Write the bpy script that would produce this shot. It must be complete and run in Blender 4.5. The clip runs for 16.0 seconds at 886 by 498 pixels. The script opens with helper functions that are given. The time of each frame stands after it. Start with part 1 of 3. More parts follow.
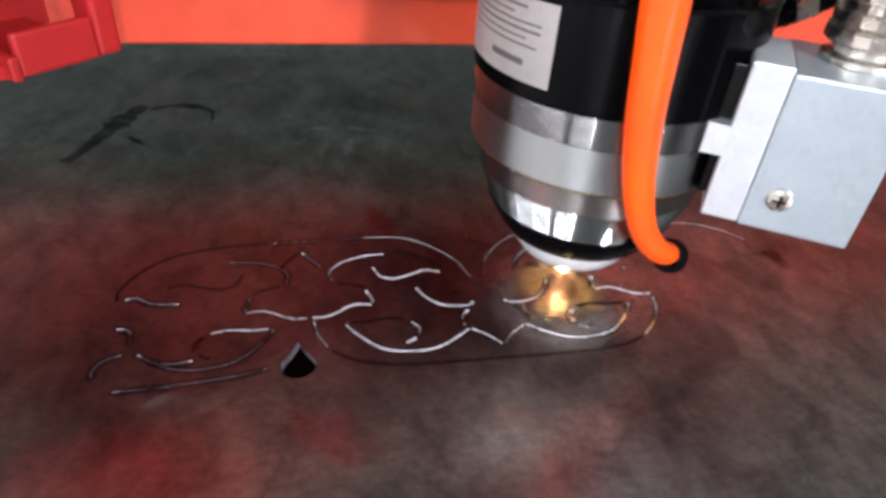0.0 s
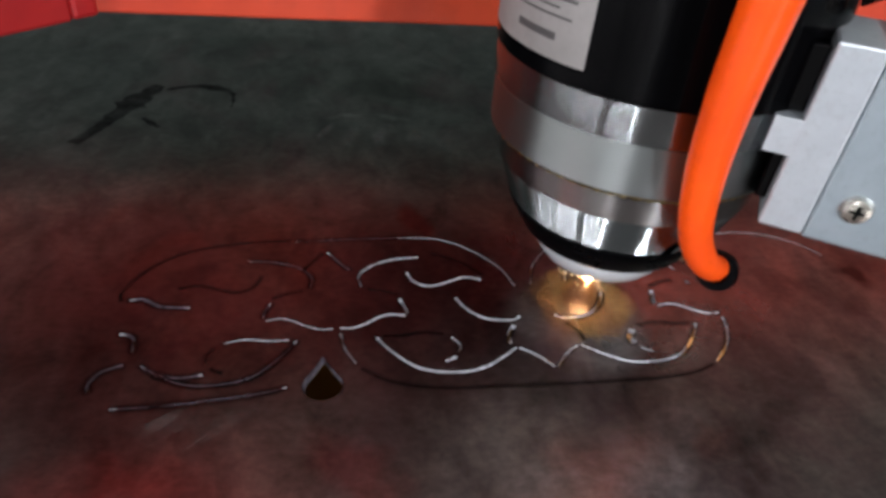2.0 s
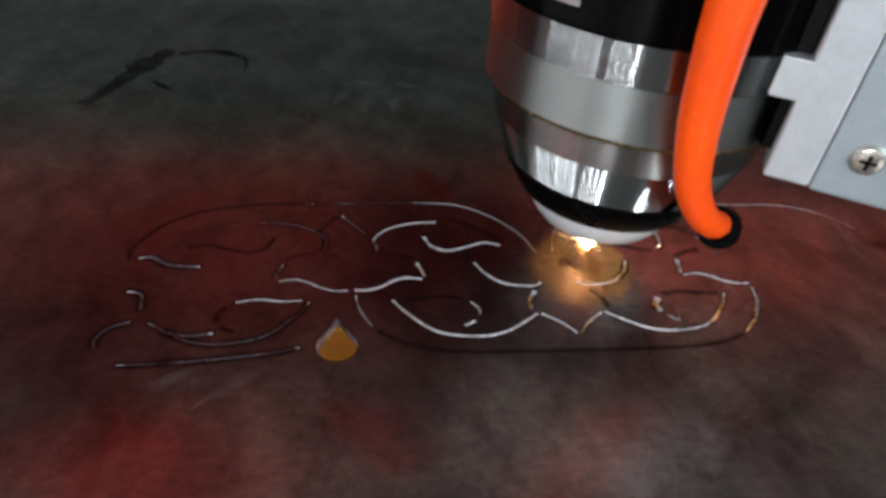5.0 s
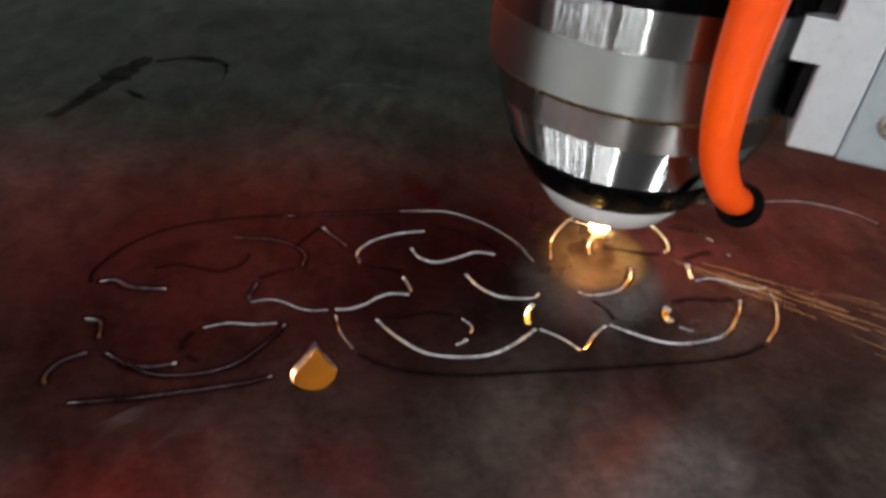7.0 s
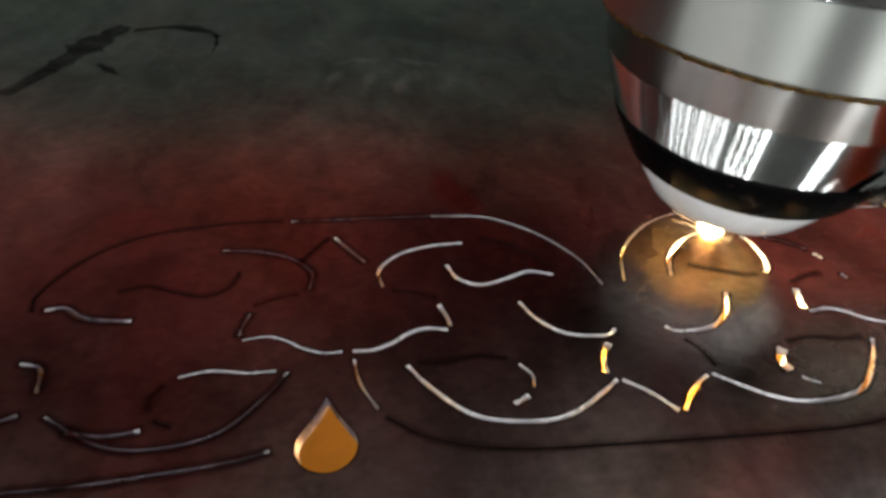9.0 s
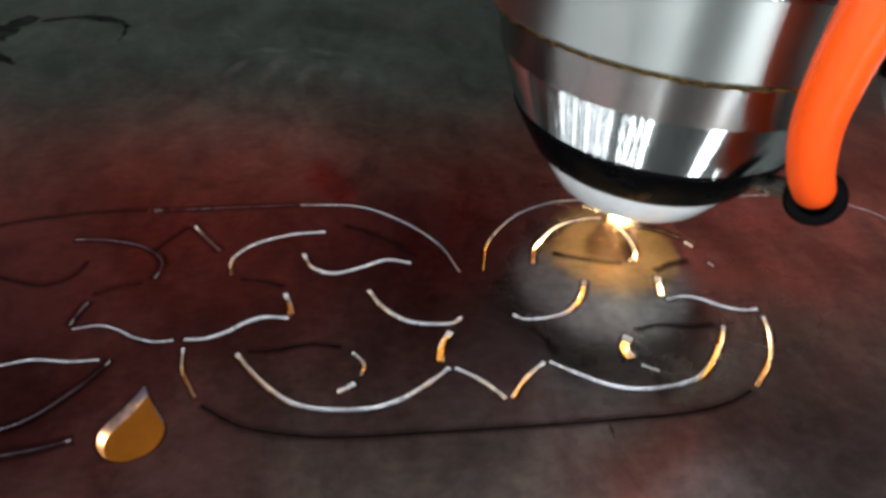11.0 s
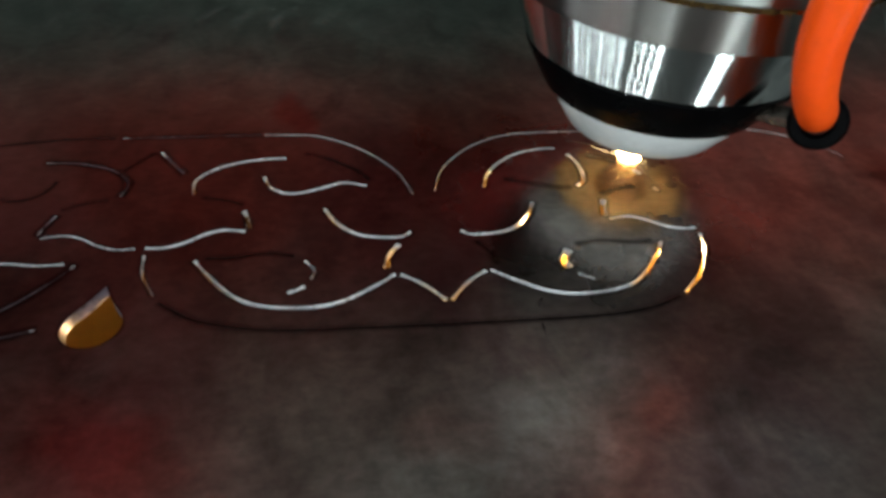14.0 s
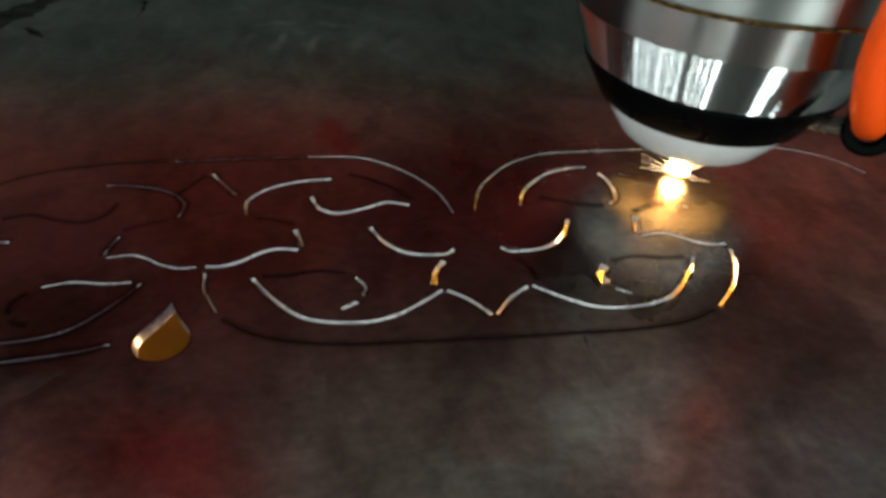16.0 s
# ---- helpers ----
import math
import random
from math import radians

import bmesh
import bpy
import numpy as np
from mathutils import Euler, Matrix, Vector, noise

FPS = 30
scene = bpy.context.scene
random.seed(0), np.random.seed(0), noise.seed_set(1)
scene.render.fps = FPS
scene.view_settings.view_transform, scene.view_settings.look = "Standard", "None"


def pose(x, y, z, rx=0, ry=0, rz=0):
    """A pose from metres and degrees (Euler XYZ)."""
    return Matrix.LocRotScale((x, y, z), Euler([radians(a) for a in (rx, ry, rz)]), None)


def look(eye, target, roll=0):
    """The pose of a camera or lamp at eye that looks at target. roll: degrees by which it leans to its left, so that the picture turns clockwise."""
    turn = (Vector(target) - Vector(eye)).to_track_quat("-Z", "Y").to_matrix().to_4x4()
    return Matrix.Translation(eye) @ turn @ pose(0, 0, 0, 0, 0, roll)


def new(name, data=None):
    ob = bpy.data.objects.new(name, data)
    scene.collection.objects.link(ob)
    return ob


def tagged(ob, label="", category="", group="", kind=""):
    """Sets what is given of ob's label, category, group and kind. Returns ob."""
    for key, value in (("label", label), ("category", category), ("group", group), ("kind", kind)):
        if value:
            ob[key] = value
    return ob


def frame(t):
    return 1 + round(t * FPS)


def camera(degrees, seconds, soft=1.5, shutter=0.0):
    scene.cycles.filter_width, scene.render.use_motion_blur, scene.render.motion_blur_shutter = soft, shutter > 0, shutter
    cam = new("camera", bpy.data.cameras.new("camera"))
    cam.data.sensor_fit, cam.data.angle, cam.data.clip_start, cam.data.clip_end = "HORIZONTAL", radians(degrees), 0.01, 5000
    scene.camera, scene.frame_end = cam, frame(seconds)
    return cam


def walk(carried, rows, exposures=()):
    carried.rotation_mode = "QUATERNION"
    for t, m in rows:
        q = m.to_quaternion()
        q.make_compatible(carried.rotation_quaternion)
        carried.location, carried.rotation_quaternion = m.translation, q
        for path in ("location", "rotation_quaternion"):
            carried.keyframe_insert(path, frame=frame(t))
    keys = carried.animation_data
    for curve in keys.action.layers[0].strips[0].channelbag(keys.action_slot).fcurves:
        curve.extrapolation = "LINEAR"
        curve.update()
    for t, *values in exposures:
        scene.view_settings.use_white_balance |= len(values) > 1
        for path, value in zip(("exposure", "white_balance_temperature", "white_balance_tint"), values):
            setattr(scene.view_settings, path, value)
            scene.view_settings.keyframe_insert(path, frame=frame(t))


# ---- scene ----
cam = camera(69.1, 16.0, soft=3.6)
PATH = [
    (0, (0.00384, -0.13158, 0.11898), (0.04108, 0.02586, 0.00140), 4.72),
    (0.5, (0.00261, -0.12687, 0.11713), (0.03819, 0.03086, -0.00058), 5.02),
    (1, (0.00317, -0.11943, 0.11236), (0.03864, 0.03899, -0.00445), 5.72),
    (1.5, (0.00195, -0.11409, 0.11003), (0.03592, 0.04311, -0.00886), 5.88),
    (2, (0.00022, -0.11194, 0.10844), (0.03312, 0.04499, -0.01110), 5.86),
    (2.5, (0.00138, -0.11019, 0.10876), (0.03248, 0.04698, -0.01096), 5.66),
    (3, (0.00088, -0.10862, 0.10697), (0.03208, 0.04856, -0.01270), 5.71),
    (3.5, (0.00017, -0.10814, 0.10717), (0.03140, 0.04890, -0.01268), 5.93),
    (4, (-0.00176, -0.11113, 0.10034), (0.02868, 0.04366, -0.02261), 6.39),
    (6.5, (0.00127, -0.11085, 0.09805), (0.03133, 0.04583, -0.02256), 5.44),
    (7, (0.00485, -0.10065, 0.09315), (0.03278, 0.05584, -0.02822), 3.99),
    (7.5, (0.00396, -0.08396, 0.08223), (0.03276, 0.07377, -0.03731), 3.58),
    (8, (-0.00290, -0.07197, 0.07601), (0.02481, 0.08230, -0.04822), 4.19),
    (10.5, (0.01874, -0.06965, 0.08111), (0.04849, 0.08336, -0.04420), 5.27),
    (11, (0.02702, -0.07355, 0.07749), (0.05596, 0.07906, -0.04851), 4.74),
    (11.5, (0.03560, -0.07497, 0.07541), (0.06380, 0.07579, -0.05294), 4.47),
    (12, (0.03897, -0.07907, 0.07542), (0.06627, 0.07128, -0.05361), 3.44),
    (12.5, (0.03964, -0.07973, 0.07869), (0.06687, 0.07113, -0.04976), 4.27),
    (13, (0.03846, -0.08036, 0.07303), (0.06632, 0.07053, -0.05524), 4.40),
    (13.5, (0.03777, -0.08276, 0.07130), (0.06574, 0.06622, -0.05917), 4.32),
    (14, (0.03493, -0.08640, 0.07312), (0.06300, 0.06250, -0.05742), 4.67),
    (14.5, (0.03065, -0.08744, 0.07499), (0.05814, 0.06249, -0.05449), 4.61),
    (15, (0.02815, -0.08814, 0.07531), (0.05524, 0.06250, -0.05343), 4.39),
    (15.5, (0.02891, -0.08915, 0.07706), (0.05496, 0.06215, -0.05112), 4.18),
    (16, (0.02808, -0.08920, 0.07724), (0.05358, 0.06235, -0.05076), 3.65),
]
walk(cam, [(t, look(e, a, r)) for t, e, a, r in PATH], [(0, 0.3, 6700, 22), (0.6, 0.2, 6700, 22), (1.2, -0.07, 6700, 20), (1.6, -0.38, 6650, 18), (2, -0.48, 6650, 18), (4, -0.54, 6700, 15), (6.5, -0.68, 6950, 15), (7.5, -0.86, 7300, 18), (8.2, -0.55, 7250, 16), (10.5, -0.32, 6900, 10), (11, -0.15, 6650, 10), (11.6, -0.25, 6500, 5), (12, -0.58, 6350, 2), (12.5, -0.7, 6250, 2), (13.5, -0.8, 6500, 3), (14.5, -0.82, 6700, 0), (16, -0.8, 6850, 0)])

# ---- world, light, exposure ----
world = bpy.data.worlds.new("workshop_sky")
scene.world = world
world.use_nodes = True
wn = world.node_tree
sky = wn.nodes.new("ShaderNodeTexSky")
sky.sky_type, sky.sun_disc = "NISHITA", False
sky.sun_elevation, sky.sun_rotation = radians(40), radians(200)
wn.links.new(sky.outputs[0], wn.nodes["Background"].inputs[0])
wn.nodes["Background"].inputs[1].default_value = 0.1


WINDOW_POWER = 4.6


def area(name, place, target, sx, sy, watts, colour):
    data = bpy.data.lights.new(name, "AREA")
    data.shape, data.size, data.size_y, data.energy, data.color = "RECTANGLE", sx, sy, watts, colour
    ob = new(name, data)
    ob.matrix_world = look(place, target)
    return ob


# tall narrow windows: (wall, centre along the wall, width); daylight enters through each opening
WINDOWS = [("south", -1.46, 0.06), ("south", -2.7, 0.02), ("south", -2.25, 0.025), ("south", -1.85, 0.02), ("south", 0.65, 0.1), ("south", 0.92, 0.035), ("south", 1.6, 0.05)]
WINDOWS += [("west", 0.45 - 0.28 * k, (0.06, 0.03, 0.08, 0.04)[k % 4]) for k in range(11)]
for side, at, wide in WINDOWS:
    eye, aim = ((at, -2.95, 1.4), (at, 0, 1.3)) if side == "south" else ((-2.95, at, 1.4), (0, at, 1.3))
    area("window_light_" + side, eye, aim, wide, 1.8, (105 if side == "south" else 27) * wide * 1.8 * WINDOW_POWER, (0.9, 0.96, 1.0))


# ---- materials ----
def material(name, base, rough=0.5, metal=0.0, coat=0.0, aniso=0.0):
    m = bpy.data.materials.new(name)
    m.use_nodes = True
    p = m.node_tree.nodes["Principled BSDF"]
    p.inputs["Base Color"].default_value = (*base, 1)
    p.inputs["Roughness"].default_value = rough
    p.inputs["Metallic"].default_value = metal
    p.inputs["Coat Weight"].default_value = coat
    if aniso:
        p.inputs["Anisotropic"].default_value, p.inputs["Anisotropic Rotation"].default_value = aniso, 0.25
        tan = m.node_tree.nodes.new("ShaderNodeTangent")
        tan.direction_type, tan.axis = "RADIAL", "Z"
        m.node_tree.links.new(tan.outputs[0], p.inputs["Tangent"])
    return m


def noise_node(m, scale, detail=6, stretch=(1, 1, 1), rough=0.6, warp=0.0):
    n = m.node_tree.nodes
    co = n.new("ShaderNodeTexCoord")
    mp = n.new("ShaderNodeMapping")
    mp.inputs["Scale"].default_value = stretch
    tx = n.new("ShaderNodeTexNoise")
    tx.inputs["Scale"].default_value, tx.inputs["Detail"].default_value = scale, detail
    tx.inputs["Roughness"].default_value, tx.inputs["Distortion"].default_value = rough, warp
    m.node_tree.links.new(co.outputs["Object"], mp.inputs[0])
    m.node_tree.links.new(mp.outputs[0], tx.inputs["Vector"])
    return tx.outputs[0]


def ramp(m, socket, stops):
    r = m.node_tree.nodes.new("ShaderNodeValToRGB")
    m.node_tree.links.new(socket, r.inputs[0])
    while len(r.color_ramp.elements) < len(stops):
        r.color_ramp.elements.new(0.5)
    for e, (at, c) in zip(r.color_ramp.elements, stops):
        e.position = at
        e.color = (*c, 1) if isinstance(c, tuple) else (c, c, c, 1)
    return r.outputs[0]


def mix(m, a, b, fac, mode="MIX"):
    x = m.node_tree.nodes.new("ShaderNodeMix")
    x.data_type, x.blend_type = "RGBA", mode
    for at, v in ((0, fac), (6, a), (7, b)):
        if hasattr(v, "is_linked"):
            m.node_tree.links.new(v, x.inputs[at])
        else:
            x.inputs[at].default_value = v if at == 0 else (*v, 1)
    return x.outputs[2]


def plug(m, name, socket):
    m.node_tree.links.new(socket, m.node_tree.nodes["Principled BSDF"].inputs[name])


def bump(m, socket, strength, depth):
    b = m.node_tree.nodes.new("ShaderNodeBump")
    b.inputs["Strength"].default_value, b.inputs["Distance"].default_value = strength, depth
    m.node_tree.links.new(socket, b.inputs["Height"])
    plug(m, "Normal", b.outputs[0])


def worn(m, base, dark, scale, amount=0.5, rough=(0.3, 0.5), depth=0.0, stretch=(1, 1, 1)):
    """Two scales of stain and grain in colour and gloss."""
    big, fine = noise_node(m, scale, 5, stretch), noise_node(m, scale * 9, 4, stretch)
    a = mix(m, dark, base, ramp(m, big, [(0.5 - amount * 0.35, 0.0), (0.5 + amount * 0.2, 1.0)]))
    plug(m, "Base Color", mix(m, a, tuple(c * 0.75 for c in base), ramp(m, fine, [(0.5, 0.0), (0.8, 0.6)])))
    plug(m, "Roughness", ramp(m, big, [(0.3, rough[1]), (0.7, rough[0])]))
    if depth:
        bump(m, fine, 0.5, depth)
    return m


# oily hot-rolled sheet: dark mill scale, rubbed brighter in soft streaks
M_SHEET = material("oily_sheet_steel", (0.3, 0.3, 0.3), 0.3, 1.0)
s_big = noise_node(M_SHEET, 13, 5, (1, 0.7, 1), 0.55, 0.6)
s_mid = noise_node(M_SHEET, 60, 6, (1, 0.6, 1), 0.6, 0.8)
s_rub = noise_node(M_SHEET, 110, 4, (1.0, 0.3, 1), 0.6, 0.5)
s_fine = noise_node(M_SHEET, 900, 3)
s_col = mix(M_SHEET, (0.092, 0.096, 0.092), (0.215, 0.205, 0.195), ramp(M_SHEET, s_big, [(0.36, 0.0), (0.66, 1.0)]))
s_col = mix(M_SHEET, s_col, (0.1, 0.098, 0.095), ramp(M_SHEET, s_mid, [(0.45, 0.0), (0.72, 0.8)]))
s_col = mix(M_SHEET, s_col, (0.27, 0.265, 0.26), ramp(M_SHEET, s_rub, [(0.58, 0.0), (0.8, 0.35)]))


def spot_mask(m, cx, cy, rx, ry, turn=0, ragged=0.006):
    """A soft, ragged patch of the given half-axes in millimetres, 1 in the middle."""
    n, link = m.node_tree.nodes, m.node_tree.links.new
    co = n.new("ShaderNodeTexCoord")
    tx = n.new("ShaderNodeTexNoise")
    tx.inputs["Scale"].default_value, tx.inputs["Detail"].default_value = 90, 5
    link(co.outputs["Object"], tx.inputs["Vector"])
    off = n.new("ShaderNodeVectorMath")
    off.operation = "MULTIPLY_ADD"
    link(tx.outputs["Color"], off.inputs[0])
    off.inputs[1].default_value = (ragged * 2, ragged * 2, 0)
    link(co.outputs["Object"], off.inputs[2])
    mp = n.new("ShaderNodeMapping")
    mp.vector_type = "TEXTURE"
    mp.inputs["Location"].default_value = (cx * 0.001 + ragged, cy * 0.001 + ragged, 0)
    mp.inputs["Rotation"].default_value = (0, 0, radians(turn))
    mp.inputs["Scale"].default_value = (rx * 0.001, ry * 0.001, 1)
    link(off.outputs[0], mp.inputs[0])
    g = n.new("ShaderNodeTexGradient")
    g.gradient_type = "SPHERICAL"
    link(mp.outputs[0], g.inputs[0])
    return g.outputs["Fac"]


# smoke film over the ornament, red paint smears, rubbed grinder arcs, dark oil spots; reflections and sheen painted in
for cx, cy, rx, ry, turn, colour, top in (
        # this row includes painted light: red-brown reflections, two pale sheens, the nozzle's bright zone
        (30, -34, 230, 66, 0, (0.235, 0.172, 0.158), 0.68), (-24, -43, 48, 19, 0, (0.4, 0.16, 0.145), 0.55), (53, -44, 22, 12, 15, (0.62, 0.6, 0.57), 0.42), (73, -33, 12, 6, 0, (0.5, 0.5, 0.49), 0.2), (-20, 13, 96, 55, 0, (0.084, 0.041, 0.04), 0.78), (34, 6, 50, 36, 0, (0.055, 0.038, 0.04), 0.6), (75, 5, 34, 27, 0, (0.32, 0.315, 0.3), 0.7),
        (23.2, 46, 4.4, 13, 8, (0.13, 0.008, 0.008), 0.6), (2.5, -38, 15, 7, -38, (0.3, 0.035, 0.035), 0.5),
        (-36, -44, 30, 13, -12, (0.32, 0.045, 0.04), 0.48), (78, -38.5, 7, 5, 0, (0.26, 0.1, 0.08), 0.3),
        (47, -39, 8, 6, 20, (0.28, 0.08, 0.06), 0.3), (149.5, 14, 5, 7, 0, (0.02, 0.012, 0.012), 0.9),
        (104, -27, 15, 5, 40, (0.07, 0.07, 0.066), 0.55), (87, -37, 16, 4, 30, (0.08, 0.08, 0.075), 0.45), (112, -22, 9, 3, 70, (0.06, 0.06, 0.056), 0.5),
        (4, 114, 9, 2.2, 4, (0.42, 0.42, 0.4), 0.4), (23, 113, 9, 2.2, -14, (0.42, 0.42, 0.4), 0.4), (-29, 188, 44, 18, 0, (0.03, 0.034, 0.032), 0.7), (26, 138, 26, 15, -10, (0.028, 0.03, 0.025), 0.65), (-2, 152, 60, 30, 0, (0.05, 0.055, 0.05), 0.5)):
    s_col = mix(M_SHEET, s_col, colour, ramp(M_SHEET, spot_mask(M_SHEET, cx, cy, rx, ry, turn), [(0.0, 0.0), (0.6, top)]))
s_col = mix(M_SHEET, s_col, ramp(M_SHEET, noise_node(M_SHEET, 75, 7, (1, 0.7, 1), 0.65, 0.5), [(0.34, 0.54), (0.66, 1.24)]), 1.0, "MULTIPLY")
s_col = mix(M_SHEET, s_col, ramp(M_SHEET, noise_node(M_SHEET, 420, 4, (0.8, 1.3, 1), 0.7), [(0.35, 0.8), (0.65, 1.13)]), 1.0, "MULTIPLY")
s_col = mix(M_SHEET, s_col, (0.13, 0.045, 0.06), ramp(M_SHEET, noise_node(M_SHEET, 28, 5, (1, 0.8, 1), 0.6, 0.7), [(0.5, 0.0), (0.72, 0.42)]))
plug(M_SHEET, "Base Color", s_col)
s_gloss = ramp(M_SHEET, s_mid, [(0.3, 0.28), (0.72, 0.43)])
s_gloss = mix(M_SHEET, s_gloss, (0.2, 0.2, 0.2), ramp(M_SHEET, spot_mask(M_SHEET, 80, 10, 52, 44, 0, 0.02), [(0.0, 0.0), (0.8, 0.85)]))
plug(M_SHEET, "Roughness", s_gloss)
bump(M_SHEET, s_fine, 0.12, 0.0002)

M_TINT = material("heat_tint", (0.04, 0.013, 0.014), 0.4, 1.0)
t_attr = M_TINT.node_tree.nodes.new("ShaderNodeAttribute")
t_attr.attribute_name = "tint"
t_mul = M_TINT.node_tree.nodes.new("ShaderNodeMath")
t_mul.operation = "MULTIPLY"
M_TINT.node_tree.links.new(t_attr.outputs["Fac"], t_mul.inputs[0])
M_TINT.node_tree.links.new(ramp(M_TINT, noise_node(M_TINT, 180, 4), [(0.25, 0.5), (0.7, 0.95)]), t_mul.inputs[1])
plug(M_TINT, "Alpha", t_mul.outputs[0])

M_SCUFF = material("rubbed_bright_steel", (0.5, 0.5, 0.48), 0.5, 0.6)
c_attr = M_SCUFF.node_tree.nodes.new("ShaderNodeAttribute")
c_attr.attribute_name = "tint"
c_mul = M_SCUFF.node_tree.nodes.new("ShaderNodeMath")
c_mul.operation = "MULTIPLY"
M_SCUFF.node_tree.links.new(c_attr.outputs["Fac"], c_mul.inputs[0])
M_SCUFF.node_tree.links.new(ramp(M_SCUFF, noise_node(M_SCUFF, 150, 4), [(0.35, 0.0), (0.7, 0.29)]), c_mul.inputs[1])
plug(M_SCUFF, "Alpha", c_mul.outputs[0])

# lit, shaded and dim copies of the same cut wall
M_CUT = worn(material("fresh_cut_lit", (0.85, 0.84, 0.82), 0.3, 0.55), (0.95, 0.97, 1.0), (0.42, 0.42, 0.45), 160, 0.6, (0.15, 0.45))
M_CUT_SHADED = worn(material("fresh_cut_shaded", (0.02, 0.017, 0.016), 0.6), (0.005, 0.003, 0.003), (0.003, 0.002, 0.002), 300, 0.5, (0.5, 0.7))
M_CUT_SHADED.node_tree.nodes["Principled BSDF"].inputs["Specular IOR Level"].default_value = 0.08
M_DULL = worn(material("fresh_cut_dim", (0.3, 0.28, 0.33), 0.4, 0.8), (0.5, 0.46, 0.53), (0.04, 0.032, 0.04), 130, 0.35, (0.2, 0.45))
M_STAIN = worn(material("black_marker_paint", (0.004, 0.004, 0.005), 0.8), (0.004, 0.004, 0.005), (0.009, 0.009, 0.009), 200, 0.4, (0.75, 0.9))
M_STAIN.node_tree.nodes["Principled BSDF"].inputs["Specular IOR Level"].default_value = 0.0
plug(M_STAIN, "Alpha", ramp(M_STAIN, noise_node(M_STAIN, 140, 5, (1, 1.5, 1)), [(0.35, 0.3), (0.65, 0.75)]))

M_RED = worn(material("red_gloss_paint", (0.7, 0.03, 0.015), 0.3, 0.0, 0.1), (0.6, 0.06, 0.02), (0.46, 0.035, 0.013), 14, 0.5, (0.4, 0.52))
# crimson copy of the red, darkened for the shade on the left channel
M_CRIMSON = worn(material("crimson_shaded_red", (0.3, 0.012, 0.014), 0.3, 0.0, 0.05), (0.42, 0.012, 0.012), (0.3, 0.008, 0.009), 14, 0.5, (0.4, 0.55))
M_BLACK = worn(material("black_anodised", (0.005, 0.005, 0.006), 0.3), (0.0012, 0.0012, 0.0015), (0.0006, 0.0006, 0.0008), 60, 0.5, (0.1, 0.17))
M_BLACK.node_tree.nodes["Principled BSDF"].inputs["Specular IOR Level"].default_value = 0.07
M_RUBBER = worn(material("black_insulator", (0.008, 0.008, 0.009), 0.45), (0.002, 0.002, 0.0024), (0.001, 0.001, 0.0013), 120, 0.5, (0.24, 0.32))
M_RUBBER.node_tree.nodes["Principled BSDF"].inputs["Specular IOR Level"].default_value = 0.025
M_TURNED = material("turned_bright_steel", (0.78, 0.77, 0.76), 0.2, 1.0)
M_TURNED.node_tree.nodes["Principled BSDF"].inputs["Roughness"].default_value = 0.09
plug(M_TURNED, "Base Color", mix(M_TURNED, (0.225, 0.24, 0.245), (0.29, 0.31, 0.315), ramp(M_TURNED, noise_node(M_TURNED, 40, 6), [(0.3, 0.0), (0.7, 1.0)])))
M_SATIN = material("satin_aluminium", (0.5, 0.51, 0.5), 0.42, 1.0, 0.0, 0.85)
plug(M_SATIN, "Base Color", mix(M_SATIN, (0.25, 0.275, 0.27), (0.29, 0.315, 0.31), ramp(M_SATIN, noise_node(M_SATIN, 40, 6), [(0.3, 0.0), (0.7, 1.0)])))
M_POLISHED = material("polished_steel", (0.36, 0.38, 0.375), 0.08, 1.0)
plug(M_POLISHED, "Roughness", ramp(M_POLISHED, noise_node(M_POLISHED, 90, 4), [(0.3, 0.06), (0.7, 0.11)]))
M_CERAMIC = worn(material("white_ceramic", (0.8, 0.8, 0.78), 0.35), (0.58, 0.61, 0.63), (0.48, 0.5, 0.51), 90, 0.5, (0.12, 0.22))
M_COPPER = worn(material("sooty_copper", (0.5, 0.25, 0.12), 0.35, 1.0), (0.8, 0.42, 0.2), (0.4, 0.22, 0.12), 200, 0.6, (0.25, 0.5))
M_HOSE = worn(material("orange_air_hose", (0.95, 0.16, 0.01), 0.35, 0.0, 0.2), (0.9, 0.085, 0.003), (0.8, 0.065, 0.002), 60, 0.5, (0.3, 0.42))
M_BOX = worn(material("anodised_silver_box", (0.6, 0.63, 0.68), 0.42, 0.75), (0.42, 0.5, 0.54), (0.37, 0.445, 0.485), 70, 0.5, (0.34, 0.44), 0.00003)
M_STRIP = worn(material("milled_silver_edge", (0.74, 0.74, 0.76), 0.38, 0.7), (0.58, 0.635, 0.67), (0.51, 0.565, 0.6), 90, 0.5, (0.32, 0.46))
M_NICKEL = worn(material("nickel_plate", (0.6, 0.57, 0.52), 0.25, 1.0), (0.66, 0.62, 0.56), (0.45, 0.42, 0.36), 160, 0.5, (0.16, 0.35))
# gold base colour stands in for spark glints on the knurled edge
M_GOLD_GLINT = worn(material("gold_glint_metal", (0.5, 0.36, 0.16), 0.25, 1.0), (0.7, 0.5, 0.18), (0.2, 0.15, 0.07), 130, 0.5, (0.15, 0.4))
M_LABEL = worn(material("paper_label", (0.75, 0.73, 0.7), 0.5), (0.25, 0.235, 0.225), (0.2, 0.19, 0.18), 70, 0.5, (0.5, 0.62))
M_PRINT = material("grey_print", (0.05, 0.047, 0.047), 0.6)
M_BEAM = worn(material("dark_green_grey_beam", (0.06, 0.075, 0.07), 0.5), (0.16, 0.2, 0.175), (0.1, 0.13, 0.115), 12, 0.5, (0.4, 0.6))
